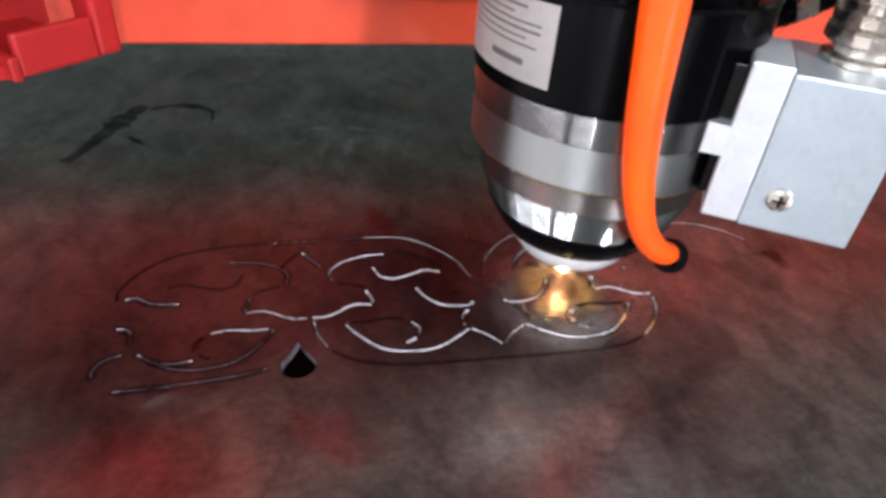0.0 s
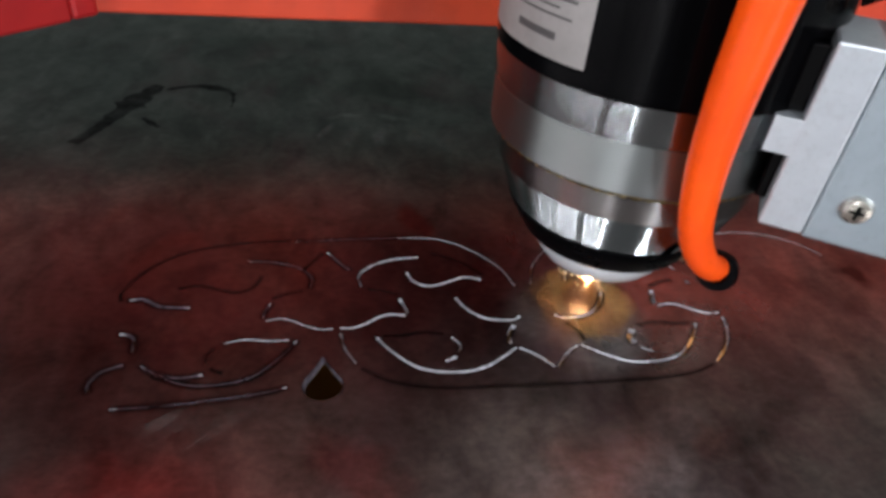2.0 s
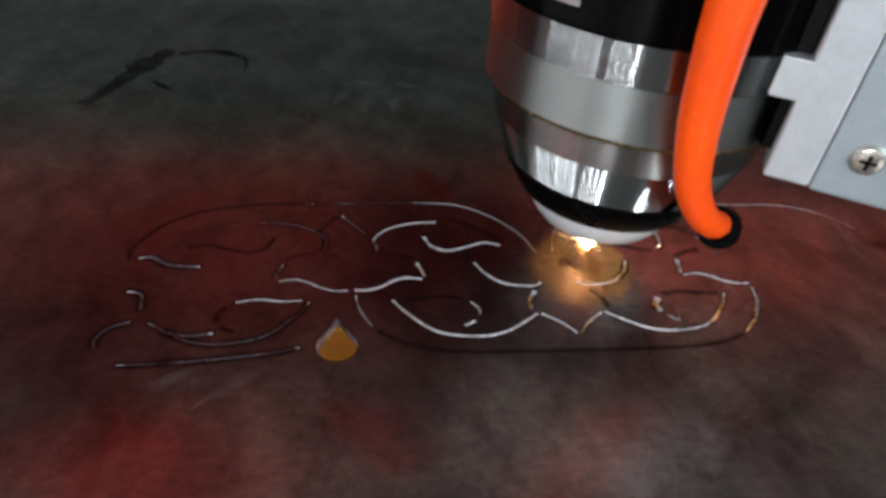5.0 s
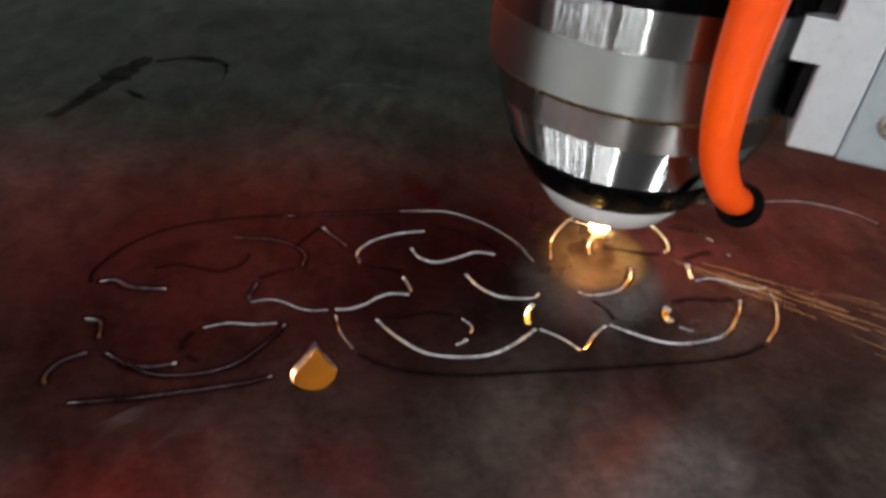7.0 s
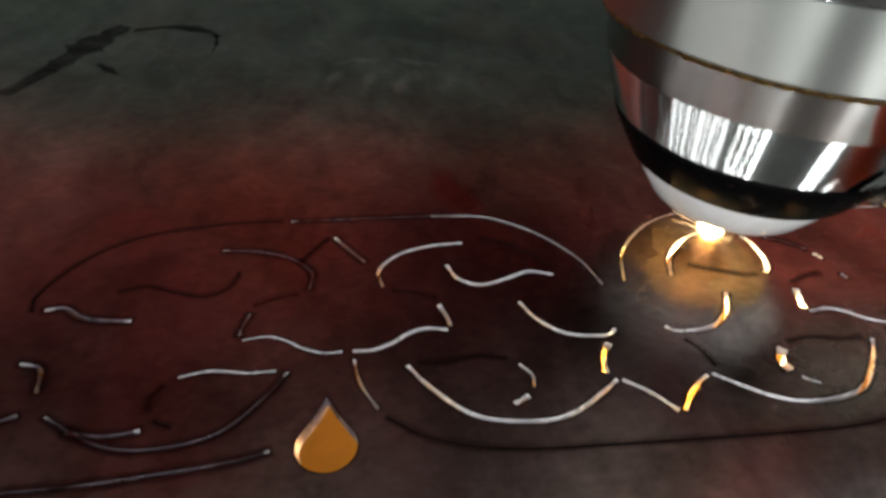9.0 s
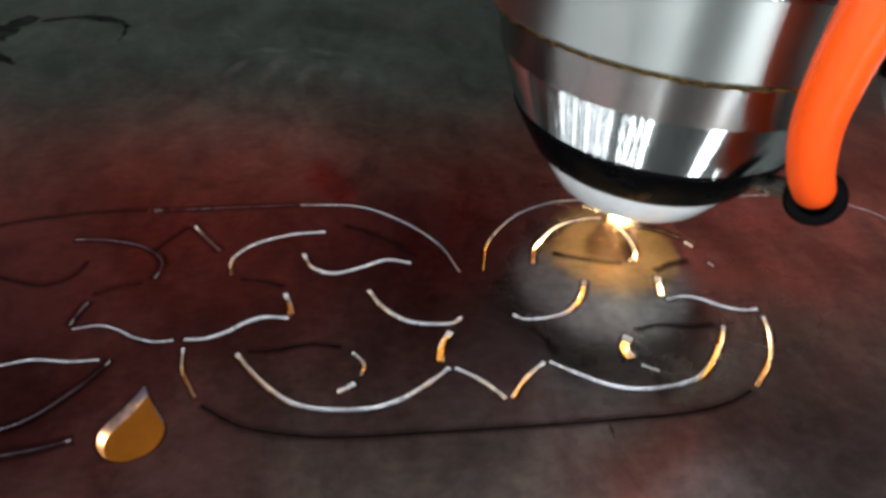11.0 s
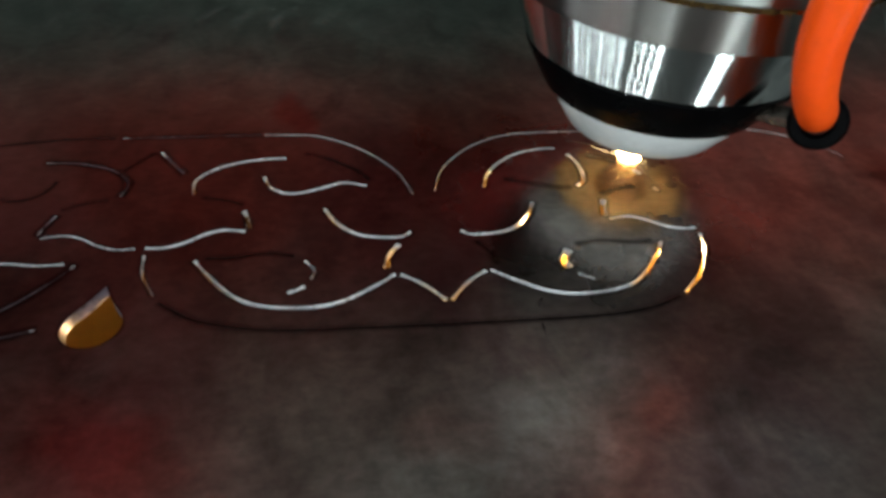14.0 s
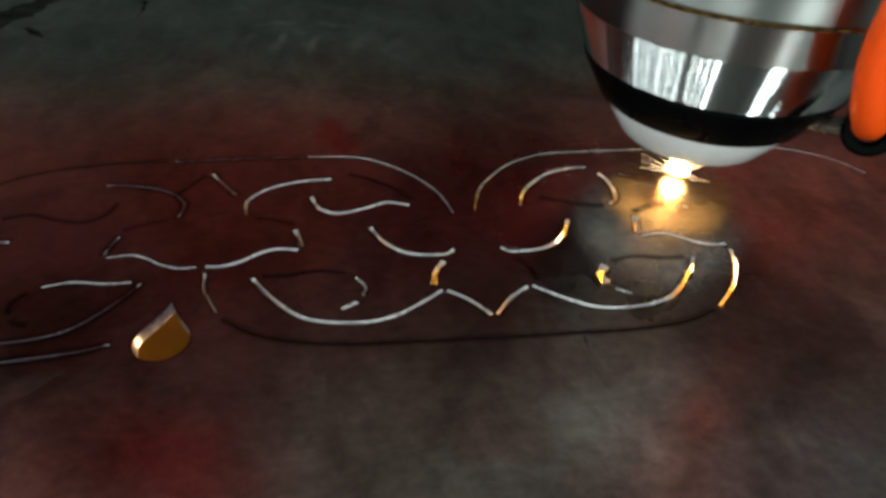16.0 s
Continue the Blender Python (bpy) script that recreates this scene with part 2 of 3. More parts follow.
M_TRAY = worn(material("scorched_tray", (0.3, 0.24, 0.16), 0.7), (0.36, 0.2, 0.05), (0.2, 0.12, 0.04), 30, 0.6, (0.6, 0.8))
M_WALL = worn(material("workshop_plaster", (0.5, 0.51, 0.5), 0.8), (0.3, 0.31, 0.3), (0.22, 0.23, 0.22), 2, 0.5, (0.7, 0.9))
M_GREEN = worn(material("green_grey_plaster", (0.26, 0.32, 0.28), 0.8), (0.145, 0.18, 0.155), (0.11, 0.14, 0.12), 2, 0.5, (0.7, 0.9))
M_CEIL = worn(material("workshop_ceiling", (0.6, 0.6, 0.6), 0.8), (0.4, 0.4, 0.4), (0.32, 0.32, 0.32), 2, 0.5, (0.7, 0.9))
M_FLOOR = worn(material("concrete_floor", (0.25, 0.25, 0.24), 0.7), (0.27, 0.27, 0.26), (0.18, 0.18, 0.17), 3, 0.5, (0.5, 0.8))


def glowing(name, colour, strength):
    m = material(name, (0, 0, 0), 1.0)
    p = m.node_tree.nodes["Principled BSDF"]
    p.inputs["Emission Color"].default_value = (*colour, 1)
    p.inputs["Emission Strength"].default_value = strength
    return m


M_ARC = glowing("white_hot_melt", (1.0, 0.47, 0.13), 440)
M_STREAK = glowing("glowing_steel_drop", (1.0, 0.5, 0.18), 1.0)
M_RAY = glowing("spark_ray", (1.0, 0.7, 0.42), 16)
M_JET = glowing("molten_jet", (1.0, 0.62, 0.26), 1100)

# ---- mesh helpers (millimetres in, metres out) ----
MM = 0.001


def part(name, bm, mat, parent=None, label="", smooth=False):
    me = bpy.data.meshes.new(name)
    bmesh.ops.recalc_face_normals(bm, faces=bm.faces)
    bm.to_mesh(me)
    bm.free()
    for m in mat if isinstance(mat, (list, tuple)) else [mat]:
        me.materials.append(m)
    if smooth:
        for f in me.polygons:
            f.use_smooth = True
        me.set_sharp_from_angle(angle=radians(35))
    ob = new(name, me)
    if parent:
        ob.parent = parent
    if label:
        ob["label"] = label
    return ob


def lathe(profile, n=96):
    """Closed ring of profile points (radius, height)."""
    bm = bmesh.new()
    rings = []
    for r, z in profile:
        if r < 1e-6:
            rings.append([bm.verts.new((0, 0, z * MM))])
        else:
            rings.append([bm.verts.new((r * MM * math.cos(2 * math.pi * i / n), r * MM * math.sin(2 * math.pi * i / n), z * MM)) for i in range(n)])
    for a, b in zip(rings, rings[1:]):
        for i in range(n):
            j = (i + 1) % n
            if len(a) == 1 and len(b) == 1:
                continue
            if len(a) == 1:
                bm.faces.new((a[0], b[i], b[j]))
            elif len(b) == 1:
                bm.faces.new((a[i], a[j], b[0]))
            else:
                bm.faces.new((a[i], a[j], b[j], b[i]))
    return bm


def turned(inner, low, high, pitch=0.125, slope=0.5):
    """Ring between two (radius, height) edges, its face turned with fine grooves."""
    (r0, z0), (r1, z1) = low, high
    ln = math.hypot(r1 - r0, z1 - z0)
    ux, uz = (r1 - r0) / ln, (z1 - z0) / ln
    deep, n = pitch * slope / (2 * math.pi), int(ln / pitch) * 5
    face = []
    for i in range(n + 1):
        a, g = ln * i / n, deep * math.cos(2 * math.pi * i / 5)
        face.append((r0 + ux * a + uz * g, z0 + uz * a - ux * g))
    return lathe([(inner, z0), *face, (inner, z1)], 128)


def box(x0, x1, y0, y1, z0, z1, bevel=0.0, bm=None, turn=None):
    bm = bm or bmesh.new()
    m = Matrix.Translation(((x0 + x1) / 2 * MM, (y0 + y1) / 2 * MM, (z0 + z1) / 2 * MM)) @ Matrix.Diagonal(((x1 - x0) * MM, (y1 - y0) * MM, (z1 - z0) * MM, 1))
    got = bmesh.ops.create_cube(bm, size=1, matrix=(turn @ m) if turn else m)
    if bevel:
        edges = {e for v in got["verts"] for e in v.link_edges}
        bmesh.ops.bevel(bm, geom=list(edges), offset=bevel * MM, segments=2, affect="EDGES", profile=0.5)
    return bm


def patch(r, a0, a1, z0, z1, thick, n=24, bm=None):
    """A curved plate on a cylinder, angles in degrees."""
    bm = bm or bmesh.new()
    grid = []
    for i in range(n + 1):
        a = radians(a0 + (a1 - a0) * i / n)
        grid.append([bm.verts.new((q * MM * math.cos(a), q * MM * math.sin(a), z * MM)) for q, z in ((r, z0), (r + thick, z0), (r + thick, z1), (r, z1))])
    for a, b in zip(grid, grid[1:]):
        for k in range(4):
            bm.faces.new((a[k], a[(k + 1) % 4], b[(k + 1) % 4], b[k]))
    bm.faces.new(grid[0])
    bm.faces.new(grid[-1])
    return bm


def spline(points, step=0.7):
    """Smooth curve through points, sampled evenly."""
    p = [Vector(q) for q in points]
    p = [p[0] * 2 - p[1], *p, p[-1] * 2 - p[-2]]
    out = []
    for a, b, c, d in zip(p, p[1:], p[2:], p[3:]):
        n = max(2, round((c - b).length / step))
        for i in range(n):
            t = i / n
            out.append(0.5 * (2 * b + (c - a) * t + (2 * a - 5 * b + 4 * c - d) * t * t + (3 * b - a - 3 * c + d) * t ** 3))
    return [*out, p[-2]]


def tube(points, radii, n=20, cap=True):
    path = spline(points, 2.0)
    bm = bmesh.new()
    rings, up = [], Vector((0.3, 1, 0.2)).normalized()
    for i, c in enumerate(path):
        d = (path[min(i + 1, len(path) - 1)] - path[max(i - 1, 0)]).normalized()
        u = (up - d * up.dot(d)).normalized()
        w = d.cross(u)
        k = i / (len(path) - 1) * (len(radii) - 1)
        r = radii[int(k)] + (radii[min(int(k) + 1, len(radii) - 1)] - radii[int(k)]) * (k - int(k))
        rings.append([bm.verts.new((c + r * (u * math.cos(2 * math.pi * j / n) + w * math.sin(2 * math.pi * j / n))) * MM) for j in range(n)])
    for a, b in zip(rings, rings[1:]):
        for j in range(n):
            bm.faces.new((a[j], a[(j + 1) % n], b[(j + 1) % n], b[j]))
    if cap:
        bm.faces.new(rings[0])
        bm.faces.new(rings[-1])
    return bm


# ---- workshop shell ----
def room():
    def slab(name, *lim, mat=M_WALL, label=""):
        return tagged(part(name, box(*[v * 1000 for v in lim]), mat), label, name.split("_")[0], "", "structure")
    slab("floor", -3.2, 3.2, -3.2, 3.2, -0.95, -0.85, mat=M_FLOOR, label="grey concrete workshop floor")
    slab("ceiling", -3.2, 3.2, -3.2, 3.2, 2.9, 3.0, mat=M_CEIL, label="pale workshop ceiling")
    slab("wall_north", -3.2, 3.2, 3.0, 3.2, -0.85, 2.9, mat=M_GREEN, label="green-grey plastered workshop wall")
    slab("wall_east", 3.0, 3.2, -3.0, 3.0, -0.85, 2.9, label="grey plastered workshop wall")
    for side in ("south", "west"):
        bm, at = bmesh.new(), -3.2 if side == "south" else -3.0
        for mid, wide in sorted((m, w) for q, m, w in WINDOWS if q == side) + [(None, 0)]:
            end = 3.0 if mid is None else mid - wide / 2
            spans = [(at, end, -0.85, 2.9)]
            if mid is not None:
                at = mid + wide / 2
                spans += [(end, at, -0.85, 0.5), (end, at, 2.3, 2.9)]
            for a, b, z0, z1 in spans:
                lim = (a, b, -3.2, -3.0) if side == "south" else (-3.2, -3.0, a, b)
                box(*[v * 1000 for v in lim], z0 * 1000, z1 * 1000, bm=bm)
        tagged(part("wall_" + side, bm, M_WALL), "grey workshop wall with narrow window openings", "wall", "", "structure")


room()


# ---- the sheet with its cut scrollwork ----
CELL = [  # width at the top, narrowing of the slit, points of one half of the ornament
    (0.7, 0.18, [(0.8, 0.2), (3.8, 0.1), (7.2, 1.4), (9.8, 3.2), (12.9, 4.3), (16.7, 3.75)]),
    (0.8, 0.4, [(17.2, 4.7), (16.8, 7.0), (15.9, 9.8)]),
    (0.7, 0.18, [(9.2, -3.4), (11.9, -7.5), (16.9, -12.8), (21.7, -14.9), (28.3, -15.5), (33.4, -14.4), (38.2, -11.6), (41.95, -8.85)]),
    (0.7, 0.3, [(42.75, -8.95), (45.6, -11.0), (47.6, -13.0), (49.5, -15.4)]),
    (0.4, 0.8, [(10.9, -3.0), (15.2, -3.1), (20.6, -2.3), (25.2, -3.2)]),
    (0.5, 0.4, [(27.0, -4.5), (28.7, -7.0), (28.2, -9.2)]),
    (0.8, 0.3, [(27.2, -10.7), (26.0, -11.5), (24.6, -12.1)]),
    (0.6, 0.3, [(6.4, 15.1), (6.1, 19.6), (9.9, 23.8), (16.2, 26.2), (22.6, 26.8)]),
    (0.5, 0.6, [(38.9, 18.6), (35.0, 23.2), (29.6, 27.0), (26.5, 28.4)]),
    (0.7, 0.18, [(18.7, 20.4), (20.2, 16.5), (24.2, 14.5), (29.5, 16.0), (33.9, 17.7), (38.3, 16.5)]),
    (0.7, 0.18, [(30.2, 9.7), (32.4, 5.2), (36.7, 1.5), (43.3, 0.6), (45.5, 2.0)]),
    (1.1, 0.35, [(43.2, -1.2), (41.3, -4.1), (40.6, -7.4)]),
    (0.45, 0.7, [(15.6, 11.6), (12.0, 13.2), (8.2, 14.0)]),
]
LOWER = [(1.0, -1.6), (1.6, -6.5), (4.9, -12.5), (10.6, -16.6), (16.9, -18.7), (24.6, -19.9), (36.7, -20.3)]
SINGLE = [
    (0.45, 0.4, [(1.0, -1.6), (1.7, -6.3), (4.2, -11.4)], "b"),
    (0.36, 0.7, [(5.3, -12.9), *LOWER[3:], (50, -20.5), (63.3, -20.6), (75.4, -20.4), (83.1, -19.3), (88.6, -17.2)], "s"),
    (0.65, 0.35, [(89.9, -16.4), (94.6, -11.9), (98, -6.2), (99.2, -1.6)], "b"),
    (0.45, 0.6, [(-50.8, 12.6), (-51, 17), (-46, 25.5), (-37, 32), (-22, 35.2), (-12, 35.6)], "s"),
    (0.3, 0.5, [(-10.6, 35.4), (-5, 35.4), (6, 35.8), (17, 36)], "d"),
    (0.36, 0.4, [(17.6, 36), (28.9, 35), (37.6, 29.6), (44.2, 21.5), (47, 13.4)], "b"),
    (0.42, 0.4, [(51.4, 14), (54, 22), (61, 30), (69, 34.2), (76, 35.2), (95, 35.6), (113, 35.2), (129, 34.8), (140, 29.5), (145, 23)], "b"),
    (0.6, 0.35, [(61.2, 15.0), (63.4, 20.6), (69.3, 26.2), (75.4, 28.4), (79.2, 28.6)], "b"),
    (0.85, 0.4, [(81.3, 26.2), (82.4, 23.6), (82.7, 19.0), (81.8, 15.8), (80.2, 14.5)], "b"),
    (0.45, 0.15, [(78.6, 14.2), (75.8, 14.4), (70.5, 16.0), (66.1, 17.7)], "s"),
    (0.3, 0.5, [(93.4, 21.2), (90.1, 23.8), (86.0, 25.6)], "d"),
    (0.8, 0.5, [(94.0, 19.8), (94.5, 19.0), (95.0, 18.2)], "b"),
    (0.6, 0.5, [(95.9, 13.3), (96.2, 12.7), (96.5, 12.1)], "b"),
    (0.45, 0.6, [(-8.2, 22.6), (-5.6, 26.4), (-3.2, 29.6)], "s"),
    (0.6, 0.5, [(-2.0, 29.8), (0.6, 26), (3.6, 22)], "d"),
    (0.42, 0.5, [(-10.8, -17.2), (-17, -18.6), (-34, -20.2), (-45.4, -20.4)], "d"),
    (0.7, 0.5, [(-50.6, -15.6), (-51.2, -13.4), (-49.4, -10.2), (-45.6, -8.4)], "d"),
    (0.8, 0.4, [(-34.6, 9.2), (-41.8, 10.2), (-45.8, 13), (-48.8, 12.6)], "d"),
    (0.6, 0.5, [(-48.6, 1.2), (-45.4, 0), (-44.4, -4.6)], "d"),
    (0.7, 0.4, [(-28.6, -12.4), (-33.5, -13.0), (-38.4, -11.8)], "d"),
]
MIRRORED = {(43.2, -1.2): 0.5, (17.2, 4.7): 1.25, (27.0, -4.5): 1.6, (27.2, -10.7): 0.45}


def slit(points, width, shrink):
    """Outline of a slit along a smooth curve, at the top and at the bottom of the sheet."""
    path = [Vector((*q, 0)) for q in points]
    path = spline(path, 0.8)
    sides = ([], [], [], [])
    for i, c in enumerate(path):
        d = (path[min(i + 1, len(path) - 1)] - path[max(i - 1, 0)]).normalized()
        nrm = Vector((-d.y, d.x, 0))
        end = min(i, len(path) - 1 - i) * 0.8
        h = width / 2 * (1.05 if end < 0.5 else 1.0 if end < 1 else min(1.05, 0.62 + end * 0.1))
        wob = 1 + 0.1 * noise.noise(c * 0.9)
        low = shrink + (0.95 - shrink) * max(0.0, min(1.0, (abs(d.y) - 0.5) / 0.3)) if shrink > 0.16 else shrink
        for k, (sgn, f) in enumerate(((1, 1), (-1, 1), (1, low), (-1, low))):
            sides[k].append(c + nrm * sgn * h * f * wob)
    return sides[0] + sides[1][::-1], sides[2] + sides[3][::-1]


# wall colour, picked by how each cut catches the light
BRIGHT, SHADED, DULL = 1, 2, 3
SHADED_LEFT = {(10.9, -3.0), (38.9, 18.6), (15.6, 11.6)}
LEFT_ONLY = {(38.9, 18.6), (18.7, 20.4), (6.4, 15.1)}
SHADED_RIGHT = {(15.6, 11.6), (10.9, -3.0), (43.2, -1.2)}
SHADED_FAR = {(27.0, -4.5), (27.2, -10.7), (18.7, 20.4), (15.6, 11.6)}
KINDS = []


def outlines():
    out = []
    KINDS.clear()
    for w, s, pts in CELL:
        out.append(slit(pts, w, s))
        KINDS.append(SHADED if pts[0] in SHADED_LEFT else BRIGHT)
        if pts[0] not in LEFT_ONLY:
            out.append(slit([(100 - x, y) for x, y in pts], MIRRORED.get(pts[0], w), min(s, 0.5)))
            KINDS.append(SHADED if pts[0] in SHADED_RIGHT else BRIGHT)
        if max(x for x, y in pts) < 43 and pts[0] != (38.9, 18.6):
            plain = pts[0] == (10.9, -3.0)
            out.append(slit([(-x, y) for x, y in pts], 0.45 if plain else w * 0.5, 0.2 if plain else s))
            KINDS.append(SHADED if pts[0] in SHADED_FAR else BRIGHT if plain or pts[0] == (0.8, 0.2) else DULL)
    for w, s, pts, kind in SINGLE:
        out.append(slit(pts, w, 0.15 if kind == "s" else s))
        KINDS.append({"b": BRIGHT, "s": SHADED, "d": DULL}[kind])
    KINDS.append(DULL)
    tear = []
    for i in range(40):  # the drop-shaped hole
        a = 2 * math.pi * i / 40
        pull = max(0.0, math.cos(a)) ** 5
        tear.append(Vector((-3.2 + 4.3 * math.sin(a) * (1 - 0.75 * pull), -17.0 + 4.2 * math.cos(a) + 4.2 * pull, 0)))
    out.append((tear, [Vector((-3.2, -17, 0)) + (v - Vector((-3.2, -17, 0))) * 0.95 + Vector((0.35, -0.1, 0)) for v in tear]))
    return out


def sheet():
    bm = bmesh.new()
    rim = [(-600, -420), (700, -420), (700, 600), (-600, 600)]
    loops = [([Vector((*p, 0)) for p in rim], [Vector((*p, 0)) for p in rim]), *outlines()]
    thick = 1.5
    for level in (0, 1):
        rings = []
        for lo in loops:
            vs = [bm.verts.new((v.x * MM, v.y * MM, -thick * MM * level)) for v in lo[level]]
            es = [bm.edges.new((a, b)) for a, b in zip(vs, vs[1:] + vs[:1])]
            rings.append((vs, es))
        bmesh.ops.triangle_fill(bm, edges=[e for _, es in rings for e in es], use_beauty=True, use_dissolve=False, normal=(0, 0, 1))
        if level == 0:
            upper = rings
    for k, ((a, _), (b, _)) in enumerate(zip(upper, rings)):
        for i in range(len(a)):
            j = (i + 1) % len(a)
            f = bm.faces.new((a[i], a[j], b[j], b[i]))
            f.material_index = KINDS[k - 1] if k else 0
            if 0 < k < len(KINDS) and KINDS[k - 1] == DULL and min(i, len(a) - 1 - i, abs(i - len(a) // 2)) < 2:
                f.material_index = BRIGHT  # bright wall colour paints the glints on the pierced ends
    return tagged(part("steel_sheet", bm, [M_SHEET, M_CUT, M_CUT_SHADED, M_DULL]), "dark oily steel sheet with laser-cut scroll ornament", "metal sheet", "", "")


sheet_ob = sheet()


def heat_tint():
    """Blue-brown heat tint that fades out on both sides of every cut."""
    for k, (top, _) in enumerate(outlines()):
        bm = bmesh.new()
        tint = bm.verts.layers.float_color.new("tint")
        n, z = len(top), (0.03 + 0.003 * k) * MM
        near, far = [], []
        for i, v in enumerate(top):
            d = (top[(i + 1) % n] - top[i - 1]).normalized()
            w = (0.4 if k == len(KINDS) - 1 else 0.6 if KINDS[k] == BRIGHT else 0.8 if KINDS[k] == SHADED else 1.1) + 0.3 * noise.noise(v * 0.25)
            for ring, off, val in ((near, 0.02, 0.75 if KINDS[k] == BRIGHT else 0.6 if KINDS[k] == SHADED else 0.95), (far, w, 0.0)):
                q = v + Vector((-d.y, d.x, 0)) * off * TINT_SIDE[k]
                vert = bm.verts.new((q.x * MM, q.y * MM, z))
                vert[tint] = (val, val, val, 1)
                ring.append(vert)
        for i in range(n):
            bm.faces.new((near[i], near[(i + 1) % n], far[(i + 1) % n], far[i]))
        part("heat_tint", bm, M_TINT, sheet_ob)


def turns_left(loop):
    return sum(a.x * b.y - a.y * b.x for a, b in zip(loop, loop[1:] + loop[:1])) > 0


TINT_SIDE = [-1 if turns_left(top) else 1 for top, _ in outlines()]
heat_tint()


def paint_mark():
    bm = bmesh.new()

    def stroke(points, widths):
        path = spline([Vector((*p, 0)) for p in points], 2.0)
        prev = None
        for i, c in enumerate(path):
            d = (path[min(i + 1, len(path) - 1)] - path[max(i - 1, 0)]).normalized()
            n2 = Vector((-d.y, d.x, 0))
            k = i / (len(path) - 1) * (len(widths) - 1)
            w = widths[int(k)] + (widths[min(int(k) + 1, len(widths) - 1)] - widths[int(k)]) * (k - int(k))
            w *= 0.72 + 0.6 * noise.noise(c * 0.35)
            now = [bm.verts.new(((c + n2 * w * s) * MM) + Vector((0, 0, 0.00008))) for s in (0.5, -0.5)]
            if prev:
                bm.faces.new((prev[0], prev[1], now[1], now[0]))
            prev = now
    stroke([(-84, 92), (-79, 104), (-75, 116), (-71, 128), (-66, 140)], [6, 7, 9, 14, 6])
    stroke([(-63, 136), (-52, 140), (-42, 137), (-37, 132)], [3, 5, 5, 4])
    stroke([(-38, 134), (-37, 126), (-37.5, 120)], [2, 1.4, 0.8])
    stroke([(-66.5, 111.5), (-63, 107.5), (-59.5, 104)], [2.6, 4.6, 3])
    tagged(part("paint_mark", bm, M_STAIN), "black marker scrawl on the steel sheet", "mark")


paint_mark()


def scratches():
    rng = random.Random(11)
    for k in range(11):
        bm = bmesh.new()
        tint = bm.verts.layers.float_color.new("tint")
        x0, y0 = -30 + 1.4 * k, -20.6 - 0.1 * k
        d = Vector((-1, -0.55 - 0.05 * k, 0)).normalized()
        nrm = Vector((-d.y, d.x, 0)) * rng.uniform(0.25, 0.5)
        ln = rng.uniform(9, 17)
        prev = None
        for i in range(7):
            row = []
            for off, val in ((-1, 0.0), (0, math.sin(math.pi * i / 6) * 1.0), (1, 0.0)):
                q = Vector((x0, y0, 0)) + d * ln * i / 6 + nrm * off
                v = bm.verts.new((q.x * MM, q.y * MM, (0.2 + 0.004 * k) * 0.1 * MM))
                v[tint] = (val, val, val, 1)
                row.append(v)
            if prev:
                bm.faces.new((prev[0], prev[1], row[1], row[0]))
                bm.faces.new((prev[1], prev[2], row[2], row[1]))
            prev = row
        part("scratch", bm, M_SCUFF, sheet_ob)


scratches()


def scuff_arcs():
    for k in range(5):
        bm = bmesh.new()
        tint = bm.verts.layers.float_color.new("tint")
        cx, cy, r = 8 + 11 * k, 97 - 0.8 * k, 12 + (k % 3)
        prev = None
        for i in range(25):
            a = radians(105 + 100 * i / 24)
            d = Vector((math.cos(a), math.sin(a), 0))
            row = []
            for off, val in ((-2.2, 0.0), (0, math.sin(math.pi * i / 24) * 0.6), (2.2, 0.0)):
                q = Vector((cx, cy, 0)) + d * (r + off)
                v = bm.verts.new((q.x * MM, q.y * MM, (0.02 + 0.004 * k) * MM))
                v[tint] = (val, val, val, 1)
                row.append(v)
            if prev:
                bm.faces.new((prev[0], prev[1], row[1], row[0]))
                bm.faces.new((prev[1], prev[2], row[2], row[1]))
            prev = row
        part("grinder_scuff", bm, M_SCUFF, sheet_ob)


scuff_arcs()


# ---- machine bed under the sheet ----
def bed():
    tray = tagged(bpy.data.objects.new("cutting_bed", None), "scorched slag tray with steel slats under the sheet", "machine bed")
    scene.collection.objects.link(tray)
    part("tray_floor", box(-650, 750, -450, 650, -72, -46), M_TRAY, tray)
    for a in ((-660, -648, -450, 650), (750, 762, -450, 650), (-660, 762, -462, -450), (-660, 762, 650, 662)):
        part("side_wall", box(*a, -72, -8), M_BEAM, tray)
    for i in range(6):
        x = -580 + i * 240
        part("slat", box(x, x + 4, -448, 648, -46, -1.6), M_TRAY, tray)
    part("frame", box(-640, 740, -440, 640, -850, -72, 4), M_BEAM, tray)


bed()


def unseen_beam():
    # unseen beam with posts and rail, added for what the sheet reflects
    ob = tagged(part("unseen_crossbeam", box(-1000, 1000, 150, 330, 175, 400, 4), M_BEAM), "dark grey-green beam out of view, added for its reflection in the sheet", "machine beam")
    for x in (-1000, 880):
        part("post", box(x, x + 120, 150, 330, -850, 175, 4), M_BEAM, ob)
    part("guide_rail", box(-990, 990, 140, 150, 230, 250, 1), M_NICKEL, ob)


unseen_beam()


